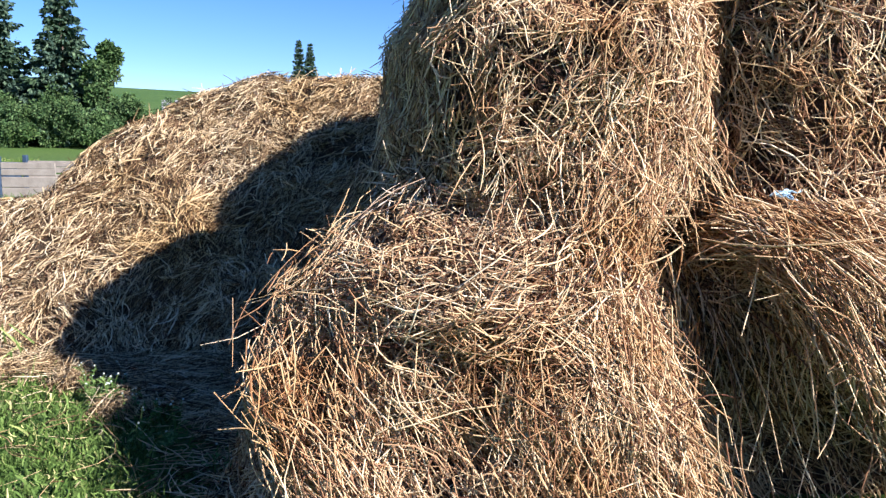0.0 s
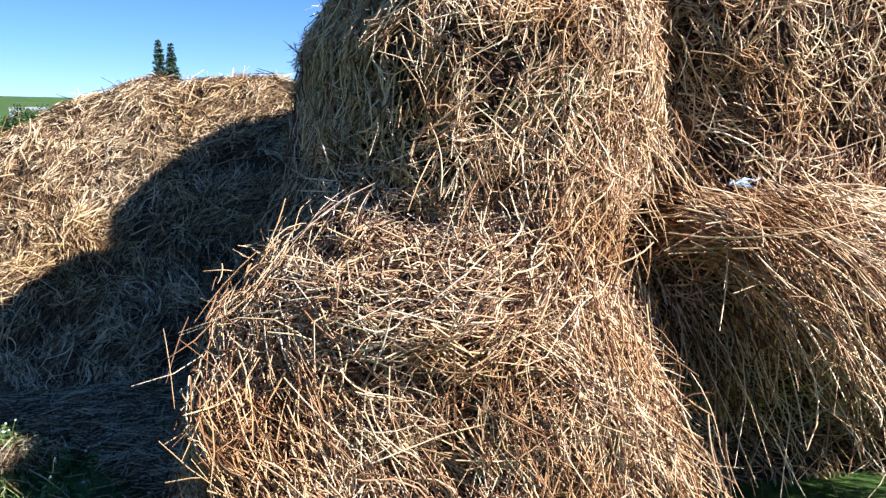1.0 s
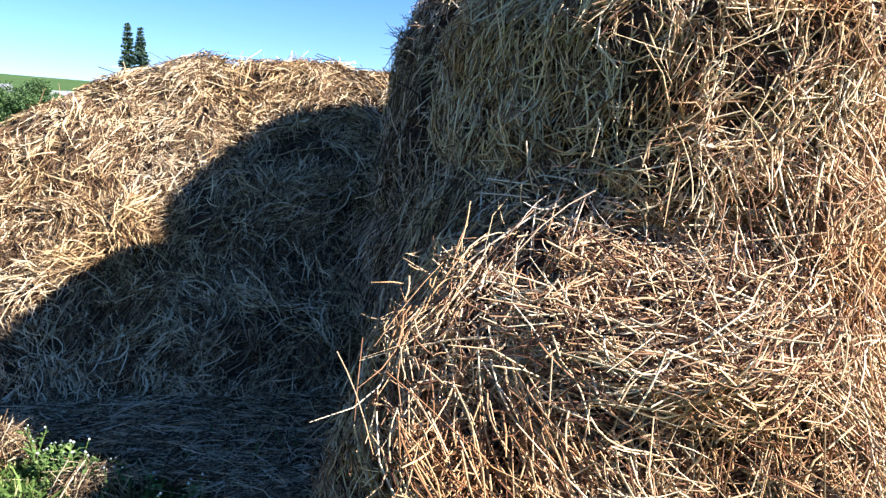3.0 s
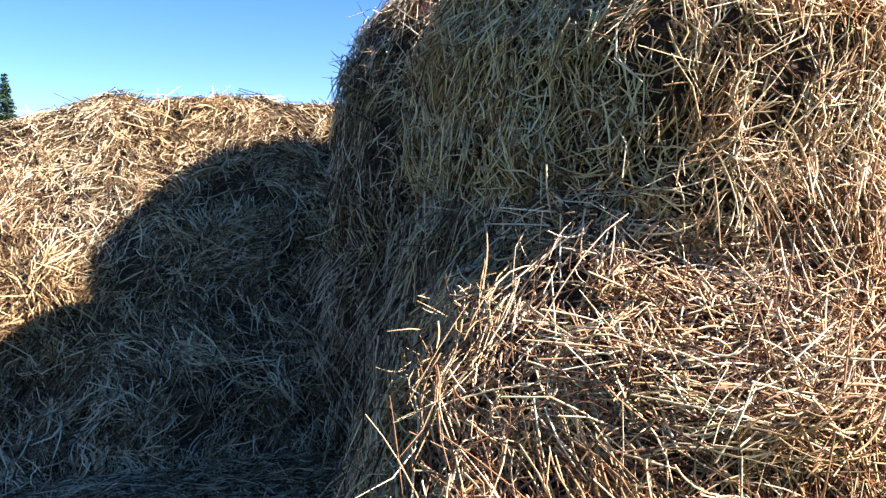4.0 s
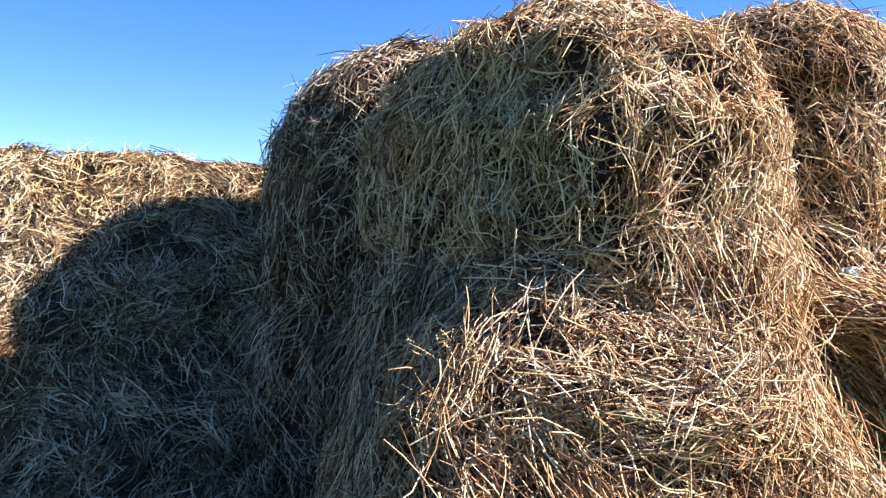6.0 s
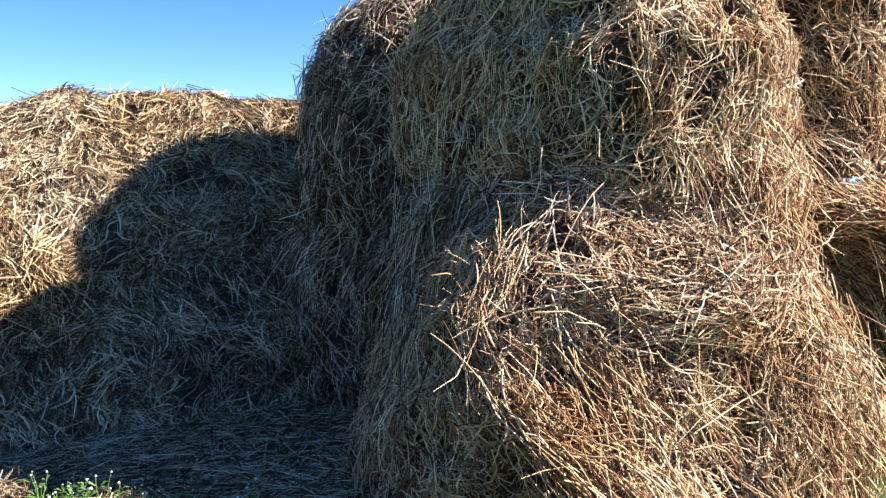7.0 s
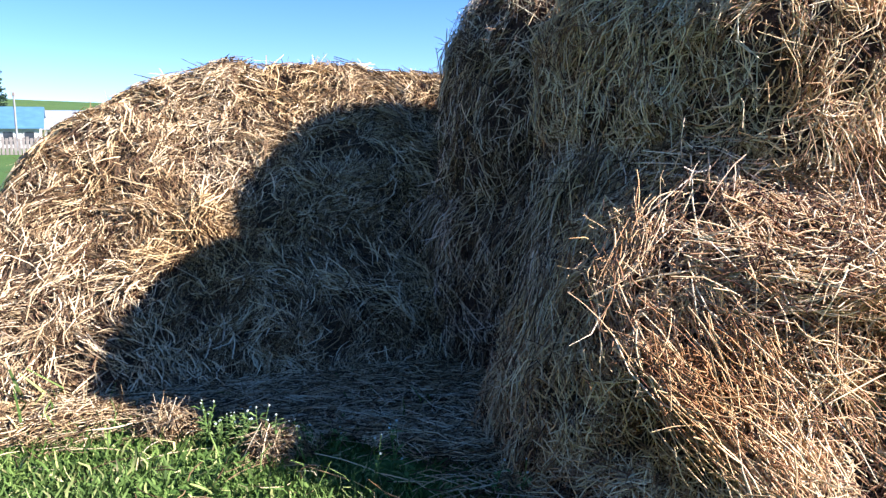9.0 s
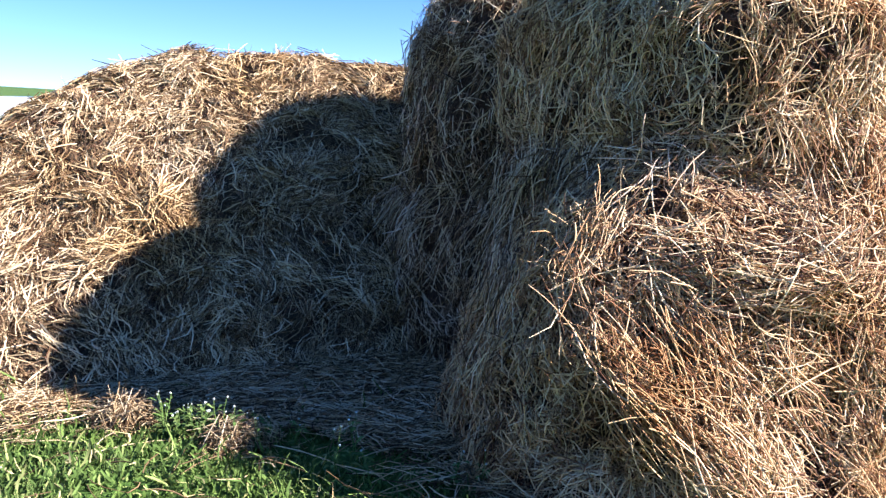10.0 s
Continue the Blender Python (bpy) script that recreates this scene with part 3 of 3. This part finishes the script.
def build_grass():
    rng = np.random.default_rng(300)
    p = open_ground(170000, rng, -5.6, 0.4, 1.4, 6.8)
    away = np.hypot((p[:, 0] + 2.2) / 3.2, (p[:, 1] - 4.2) / 2.6)
    p = p[rng.random(len(p)) < np.clip((1.05 - away) / 0.5, 0, 1) * np.where(strewn(p) > 0.5, 0.12, 1.0)]
    thick = lumps(p[:, :2] @ np.array([[1, 0, 0], [0, 1, 0]]), 2.2, 4)
    p, thick = p[thick > rng.uniform(-0.9, 0.1, len(p))], None
    count = len(p)
    tall = 0.042 * (1 + 0.6 * lumps(p, 2.4, 6)) * rng.lognormal(0, 0.4, count)
    d = unit(np.array((0, 0, 0.8)) + rng.normal(0, 0.8, (count, 3)))
    n = rng.normal(0, 1, (count, 3))
    n = unit(n - d * (n * d).sum(1)[:, None])
    ob = stems("grass", p + d * (tall / 2)[:, None], d, n, tall, 0.0036 * rng.uniform(0.5, 1.6, count), blade_green, rng, 5.0, 0.0, 0.6, 3, 2, 0.0)
    tagged(ob, "short green meadow grass with dry bits", "grass", kind="stuff")
    p = open_ground(60000, rng, -30, -2.6, 4.4, 40)
    p = p[p[:, 0] < -0.55 * p[:, 1] + 1.5]
    count = len(p)
    tall = 0.16 * rng.lognormal(0, 0.3, count)
    d = unit(np.array((0, 0, 1.0)) + rng.normal(0, 0.3, (count, 3)))
    n = rng.normal(0, 1, (count, 3))
    n = unit(n - d * (n * d).sum(1)[:, None])
    ob = stems("grass", p + d * (tall / 2)[:, None], d, n, tall, 0.008 * rng.uniform(0.6, 1.6, count), blade_green, rng, 2.0, 0.0, 0.5, 2, 2, 0.0)
    tagged(ob, "rougher meadow grass farther off", "grass", kind="stuff")


build_grass()


def build_litter():
    rng = np.random.default_rng(310)
    p = open_ground(75000, rng, -4.6, 0.0, 2.2, 5.8)
    near = 1.5 * np.exp(-((4.92 - p[:, 1]) / 0.32) ** 2) + 0.6 * np.exp(-(np.hypot(p[:, 0] - 0.1, p[:, 1] - 3.34) - 0.95) / 0.13) + 0.008 + 0.8 * strewn(p)
    p = p[rng.random(len(p)) < near]
    count = len(p)
    a = rng.random(count) * 2 * math.pi
    d = unit(np.stack([np.cos(a), np.sin(a), rng.normal(0, 0.15, count)], -1))
    n = unit(np.array((0, 0, 1.0)) + rng.normal(0, 0.15, (count, 3)))
    ob = stems("straw_litter", p + np.array((0, 0, 0.03)), d, n, rng.lognormal(math.log(0.16), 0.45, count), 0.0024 * rng.uniform(0.6, 1.4, count), hay_pile, rng, 0.4, 0.0, 0.3, 3, 3, 0.05)
    tagged(ob, "loose pale straw scattered on the grass", "straw", kind="stuff")
    for x, y, r, h, seed in ((-2.10, 4.37, 0.11, 0.09, 41), (-1.67, 3.95, 0.13, 0.07, 43), (-2.65, 4.72, 0.26, 0.04, 47)):
        tuft = heap("hay_tuft", (x, y, 0), (r, r * 0.8, h), pile_gap_core, seed, box=0.9, square=1.0, flare=0.3, rough=0.03, knobs=0.02, rings=14, spokes=28)
        tagged(tuft, "small tuft of fallen hay lying on the grass", "hay tuft", "fallen hay tufts")
        thatch(tuft, "loose_straw", 700, hay_pile, seed + 300, "tangled fallen straw", wild=0.6, long=0.13, stray=0.2)


build_litter()


def weed(at, height, seed):
    """A small wild plant: thin stem, narrow leaves, tiny white heads."""
    rng = random.Random(seed)
    ob = new("weed")
    ob.location = at
    bm = bmesh.new()
    tips = []
    for s in range(rng.randint(1, 3)):
        lean = Vector((rng.uniform(-0.3, 0.3), rng.uniform(-0.3, 0.3), 1)).normalized()
        tall = height * rng.uniform(0.6, 1.0)
        last = None
        for k in range(5):
            c = lean * (tall * k / 4) + Vector((math.sin(k * 1.3 + seed), math.cos(k + seed), 0)) * 0.006
            r = 0.0026 * (1 - 0.12 * k)
            ring = [bm.verts.new(c + Vector((r * math.cos(a), r * math.sin(a), 0))) for a in (0, 2.1, 4.2)]
            if last:
                for i in range(3):
                    bm.faces.new((last[i], last[(i + 1) % 3], ring[(i + 1) % 3], ring[i]))
            last = ring
        tips.append(lean * tall)
    part("stem", bm, weed_green, ob)
    bm = bmesh.new()
    for k in range(16):
        base = tips[k % len(tips)] * rng.uniform(0.1, 0.85)
        a, size = rng.uniform(0, 6.28), rng.uniform(0.03, 0.065)
        way, wide = Vector((math.cos(a), math.sin(a), rng.uniform(0.0, 0.6))), Vector((-math.sin(a), math.cos(a), 0)) * size * 0.16
        mid = base + way * size * 0.55 + Vector((0, 0, 0.005))
        v = [bm.verts.new(q) for q in (base, mid + wide, base + way * size - Vector((0, 0, 0.01)), mid - wide)]
        bm.faces.new(v)
    part("foliage", bm, weed_green, ob, "narrow green leaves")
    for tip in tips:
        bm = bmesh.new()
        bmesh.ops.create_icosphere(bm, subdivisions=1, radius=rng.uniform(0.004, 0.0065))
        for v in bm.verts:
            v.co = v.co * rng.uniform(0.7, 1.25) + tip
        part("flower_head", bm, weed_white, ob, "tiny white flower head")
    tagged(ob, "thin green weed with small white heads in the grass", "weed", "weeds by the haystack")


weed_green = leaf_material("weed_leaves", [(0.0, (0.06, 0.11, 0.03)), (0.6, (0.13, 0.2, 0.05)), (1.0, (0.24, 0.3, 0.11))], scale=6)
weed_white = plain_material("weed_flowers", (0.36, 0.39, 0.32), (0.62, 0.65, 0.58), 60)
plot = random.Random(12)
for k in range(20):
    u = plot.random()
    weed((-1.95 + 0.95 * u + plot.uniform(-0.12, 0.12), 4.34 - 1.05 * u + plot.uniform(-0.22, 0.08), 0), plot.uniform(0.13, 0.26), 500 + k)


# ---- trees ----
bark = plain_material("bark", (0.07, 0.05, 0.035), (0.16, 0.12, 0.09), 4, 0.9, 0.6)
needles = leaf_material("spruce_needles", [(0.0, (0.026, 0.05, 0.034)), (0.6, (0.06, 0.10, 0.066)), (1.0, (0.13, 0.18, 0.11))], scale=0.4)
leaves = leaf_material("tree_leaves", [(0.0, (0.03, 0.06, 0.022)), (0.6, (0.07, 0.125, 0.042)), (1.0, (0.15, 0.21, 0.08))], scale=0.5)


def trunk(ob, height, radius):
    bm = bmesh.new()
    last = None
    for k in range(7):
        z, r = height * k / 6, radius * (1 - 0.9 * k / 6)
        ring = [bm.verts.new((r * math.cos(a * 0.785) + 0.05 * math.sin(k), r * math.sin(a * 0.785), z)) for a in range(8)]
        if last:
            for i in range(8):
                bm.faces.new((last[i], last[(i + 1) % 8], ring[(i + 1) % 8], ring[i]))
        last = ring
    part("trunk", bm, bark, ob, "rough grey-brown trunk", True)


def sprays(ob, base, way, size, mat, rng, label):
    """A crown of many small pointed sprays: at base, along way."""
    count = len(base)
    side = unit(np.cross(way, rng.normal(0, 1, (count, 3))))
    s = size[:, None]
    v = np.stack([base, base + way * s * 0.5 + side * s * 0.3, base + way * s, base + way * s * 0.5 - side * s * 0.28], 1)
    made = array_mesh("crown", v.reshape(-1, 3), np.arange(count * 4).reshape(-1, 4), mat)
    made.parent = ob
    made["label"] = label


def spruce(at, height, radius, seed, label):
    rng = np.random.default_rng(seed)
    ob = new("spruce")
    ob.location = at
    trunk(ob, height * 0.97, 0.018 * height + 0.04)
    base, way, size = [], [], []
    levels = int(height * 2.2)
    for k in range(levels):
        u = (k + rng.random() * 0.5) / levels
        reach = radius * (1 - u) ** 0.85 * rng.uniform(0.75, 1.15) + 0.12
        for b in range(18):
            a = rng.random() * 2 * math.pi
            far = reach * rng.uniform(0.6, 1.2)
            n = max(8, int(far * 24))
            s = np.sort(rng.random(n))[:, None]
            out = np.array((math.cos(a), math.sin(a), 0.0))
            z = height * (0.05 + 0.95 * u)
            line = out * far * s + np.array((0, 0, 1)) * (z - 0.38 * far * s + 0.3 * far * s ** 3)
            base.append(line + rng.normal(0, 0.05, (n, 3)))
            way.append(unit(out + np.array((0, 0, -0.55)) + rng.normal(0, 0.45, (n, 3))))
            size.append(rng.uniform(0.22, 0.52, n))
    sprays(ob, np.concatenate(base), np.concatenate(way), np.concatenate(size), needles, rng, "dark green drooping needled boughs")
    tagged(ob, label, "tree", "spruces")


def leafy(name, at, height, radius, seed, label, category, group, tall=1.0):
    """A broad-leaved tree or a shrub: stem, limbs, and leaves gathered in uneven clumps."""
    rng = np.random.default_rng(seed)
    ob = new(name)
    ob.location = at
    trunk(ob, height * 0.8, 0.014 * height + 0.03)
    base, way, size = [], [], []
    for k in range(int(26 * tall)):
        u = rng.random() ** 0.8
        wide = radius * (1 - abs(2 * u - 0.8) ** 2 * 0.42) if tall == 1.0 else radius * math.sin(math.pi * (0.12 + 0.86 * u)) ** 0.8
        a, r = rng.random() * 2 * math.pi, wide * math.sqrt(rng.random())
        c = np.array((r * math.cos(a), r * math.sin(a), height * (0.1 + 0.85 * u)))
        n = 320
        d = unit(rng.normal(0, 1, (n, 3)))
        base.append(c + d * (radius * 0.34 * rng.random(n)[:, None] ** 0.5))
        way.append(unit(d + rng.normal(0, 0.5, (n, 3)) - np.array((0, 0, 0.25))))
        size.append(rng.uniform(0.11, 0.28, n) * (0.7 + height / 14))
    sprays(ob, np.concatenate(base), np.concatenate(way), np.concatenate(size), leaves, rng, "green leaves in loose clumps")
    bm = bmesh.new()
    for k in range(5):
        a, z = k * 1.3 + seed, height * (0.25 + 0.1 * k)
        tip = Vector((radius * 0.7 * math.cos(a), radius * 0.7 * math.sin(a), z + height * 0.18))
        low, r = Vector((0, 0, z)), 0.006 * height + 0.01
        v = [bm.verts.new(low + Vector((r * math.cos(q), r * math.sin(q), 0))) for q in (0, 2.1, 4.2)]
        t = bm.verts.new(tip)
        for i in range(3):
            bm.faces.new((v[i], v[(i + 1) % 3], t))
    part("limb", bm, bark, ob, "thin bare limbs")
    tagged(ob, label, category, group)


def on_land(x, y):
    return (x, y, float(rise(np.array(x), np.array(y))))


spruce(on_land(-35.0, 62), 15.8, 3.9, 61, "tall dark green spruce above a hedge")
spruce(on_land(-29.4, 62), 12.9, 3.6, 62, "dark green spruce with drooping boughs")
spruce(on_land(-26.9, 150), 13.2, 1.9, 63, "slender dark spruce on the far field")
spruce(on_land(-24.9, 150.5), 12.7, 1.9, 64, "slender dark spruce on the far field")
leafy("birch", on_land(-26.0, 62), 8.0, 1.7, 65, "bushy green birch beside the spruces", "tree", "", 1.6)
for k, (x, y, h, r) in enumerate([(-36.5, 58, 3.2, 2.0), (-33.5, 59, 3.9, 2.0), (-31.2, 58, 3.0, 1.8), (-28.6, 59, 3.6, 1.9), (-26.4, 59, 3.2, 1.7), (-24.4, 62, 3.6, 1.7), (-22.8, 66, 3.4, 1.9), (-20.9, 68, 3.0, 1.8), (-19.5, 74, 2.4, 1.8), (-23.5, 80, 3.0, 2.4), (-34.6, 60.5, 5.0, 1.9), (-29.6, 60.5, 4.8, 1.9)]):
    leafy("shrub", on_land(x, y), h, r, 70 + k, "rounded green shrub in a wild hedge", "shrub", "hedge shrubs")

# ---- village ----
blue_tin = plain_material("blue_roof", (0.06, 0.14, 0.22), (0.10, 0.22, 0.33), 1.5, 0.45, 0.1)
grey_tin = plain_material("grey_roof", (0.16, 0.16, 0.16), (0.34, 0.34, 0.33), 1.5, 0.7, 0.2)
lime = plain_material("pale_wall", (0.48, 0.45, 0.40), (0.72, 0.70, 0.66), 1.2, 0.9, 0.2)
old_wood = plain_material("weathered_boards", (0.17, 0.14, 0.12), (0.36, 0.31, 0.26), 3, 0.85, 0.4)
pane_glass = plain_material("window_glass", (0.02, 0.025, 0.03), (0.05, 0.06, 0.07), 2, 0.15, 0.0)


def block(bm, low, high, bevel=0.0):
    made = bmesh.ops.create_cube(bm, size=1.0)["verts"]
    for v in made:
        v.co = Vector([low[i] + (v.co[i] + 0.5) * (high[i] - low[i]) for i in range(3)])
    if bevel:
        bmesh.ops.bevel(bm, geom=list({e for v in made for e in v.link_edges}), offset=bevel, segments=1, affect="EDGES")


def house(name, at, turn, long, deep, eave, ridge, wall_mat, roof_mat, label, windows=2, chimney=False):
    """A small gabled house: walls, two roof slopes with eaves, windows."""
    ob = new(name)
    ob.matrix_world = pose(*at, 0, 0, turn)
    bm = bmesh.new()
    lx, ly = long / 2, deep / 2
    v = [bm.verts.new(p) for p in ((-lx, -ly, -1), (lx, -ly, -1), (lx, ly, -1), (-lx, ly, -1), (-lx, -ly, eave), (lx, -ly, eave), (lx, ly, eave), (-lx, ly, eave), (-lx, 0, ridge - 0.12), (lx, 0, ridge - 0.12))]
    for f in ((0, 1, 5, 4), (2, 3, 7, 6), (1, 2, 6, 9, 5), (3, 0, 4, 8, 7), (3, 2, 1, 0), (4, 5, 9, 8), (6, 7, 8, 9)):
        bm.faces.new([v[i] for i in f])
    part("wall", bm, wall_mat, ob)
    drop = (ridge - eave) / ly
    for s in (-1, 1):
        bm = bmesh.new()
        over, thick = 0.35, 0.08
        a = [(-lx - over, 0, ridge), (lx + over, 0, ridge), (lx + over, s * (ly + over), ridge - drop * (ly + over)), (-lx - over, s * (ly + over), ridge - drop * (ly + over))]
        top = [bm.verts.new(p) for p in a]
        low = [bm.verts.new((p[0], p[1], p[2] - thick)) for p in a]
        bm.faces.new(top if s < 0 else top[::-1]), bm.faces.new(low[::-1] if s < 0 else low)
        for i in range(4):
            bm.faces.new((top[i], low[i], low[(i + 1) % 4], top[(i + 1) % 4]))
        bmesh.ops.recalc_face_normals(bm, faces=bm.faces)
        part("roof_slope", bm, roof_mat, ob)
    for k in range(windows):
        x = -lx + long * (k + 0.5) / windows
        bm = bmesh.new()
        block(bm, (x - 0.45, -ly - 0.05, eave - 1.6), (x + 0.45, -ly + 0.02, eave - 0.4), 0.02)
        w = part("window", bm, lime, ob, "white-framed window")
        bm = bmesh.new()
        block(bm, (x - 0.36, -ly - 0.065, eave - 1.5), (x + 0.36, -ly - 0.045, eave - 0.5))
        part("pane", bm, pane_glass, w)
    if chimney:
        bm = bmesh.new()
        block(bm, (-0.25, -0.25, ridge - 0.5), (0.25, 0.25, ridge + 0.7), 0.03)
        part("chimney", bm, grey_tin, ob)
    tagged(ob, label, "house", "village houses")


house("house", on_land(-12.5, 76), 4, 4.6, 7.0, 1.45, 3.1, lime, blue_tin, "pale house under a blue metal roof behind a fence", 3)
house("shed", on_land(-9.0, 79), 4, 2.4, 4.0, 1.3, 2.7, lime, grey_tin, "small pale shed with a grey roof beside a house", 0)
house("house", on_land(-10.0, 108), -6, 4.2, 6.0, 0.9, 1.9, lime, blue_tin, "low white house with a blue roof on the slope", 1)
house("house", on_land(-33.0, 100), 20, 3.6, 5.5, 0.6, 2.2, old_wood, grey_tin, "old wooden house with a grey roof among shrubs", 1)
house("house", on_land(-26.5, 98), 10, 5.4, 5.0, 0.5, 1.9, old_wood, grey_tin, "weathered long house with a grey roof", 2)
house("house", on_land(-21.0, 96), 6, 6.8, 5.0, 0.6, 2.0, old_wood, grey_tin, "grey-roofed wooden barn at the field's edge", 1)


def village_fence():
    ob = new("board_fence")
    ob.location = on_land(-13.2, 66)
    for k in range(44):
        bm = bmesh.new()
        x = -7 + k * 0.27
        block(bm, (x, -0.02, -0.2), (x + 0.2, 0.02, 1.25 + 0.06 * math.sin(k * 2.1)), 0.01)
        part("board", bm, old_wood, ob)
    for z in (0.4, 1.0):
        bm = bmesh.new()
        block(bm, (-7, 0.02, z), (4.9, 0.07, z + 0.09), 0.01)
        part("rail", bm, old_wood, ob)
    tagged(ob, "weathered grey board fence before the houses", "fence")


village_fence()


def utility_pole():
    ob = new("utility_pole")
    ob.location = on_land(-11.3, 70)
    bm = bmesh.new()
    bmesh.ops.create_cone(bm, segments=10, radius1=0.09, radius2=0.07, depth=4.4, cap_ends=True, matrix=Matrix.Translation((0, 0, 2.0)))
    part("post", bm, grey_tin, ob)
    bm = bmesh.new()
    block(bm, (-0.11, -0.11, 4.2), (0.11, 0.11, 4.5), 0.03)
    part("cap", bm, old_wood, ob, "dark cap")
    tagged(ob, "thin grey utility pole by a house", "pole")


utility_pole()


def farm_cart():
    """A low cart with two tiers of weathered side boards and a dark end frame."""
    ob = new("farm_cart")
    ob.matrix_world = pose(-8.74, 17.5, 0, 0, 0, 2)
    for z0, z1, x1 in ((0.08, 0.29, 0.71), (0.30, 0.52, 0.71), (0.555, 0.685, 0.4), (0.695, 0.83, 0.4)):
        for y in (-0.6, 0.6):
            bm = bmesh.new()
            block(bm, (-0.75, y - 0.02, z0), (x1, y + 0.02, z1), 0.008)
            part("side_board", bm, pale_board, ob)
    bm = bmesh.new()
    block(bm, (-0.75, -0.6, 0.1), (0.72, 0.6, 0.14), 0.01)
    part("cart_floor", bm, pale_board, ob)
    for y in (-0.6, 0.6):
        bm = bmesh.new()
        block(bm, (-0.86, y - 0.05, 0.0), (-0.75, y + 0.05, 0.96), 0.015)
        part("end_post", bm, dark_paint, ob, "dark blue end post")
        bm = bmesh.new()
        bmesh.ops.create_cone(bm, segments=20, radius1=0.22, radius2=0.22, depth=0.14, cap_ends=True, matrix=pose(-1.0, y * 1.1, 0.22, 90))
        bmesh.ops.bevel(bm, geom=[e for e in bm.edges if len(e.link_faces) == 2 and e.calc_face_angle() > 1], offset=0.03, segments=2, affect="EDGES")
        part("wheel", bm, rubber, ob, "black rubber wheel")
    bm = bmesh.new()
    block(bm, (-1.4, -0.55, 0.3), (-0.87, 0.55, 0.8), 0.03)
    part("end_box", bm, dark_paint, ob, "dark blue metal box")
    tagged(ob, "low farm cart with weathered board sides on the grass", "cart")


pale_board = plain_material("pale_boards", (0.20, 0.165, 0.13), (0.36, 0.31, 0.25), 5, 0.85, 0.4)
dark_paint = plain_material("dark_blue_paint", (0.02, 0.035, 0.06), (0.05, 0.08, 0.12), 6, 0.5, 0.1)
rubber = plain_material("rubber", (0.012, 0.012, 0.012), (0.03, 0.03, 0.03), 10, 0.8, 0.2)
farm_cart()
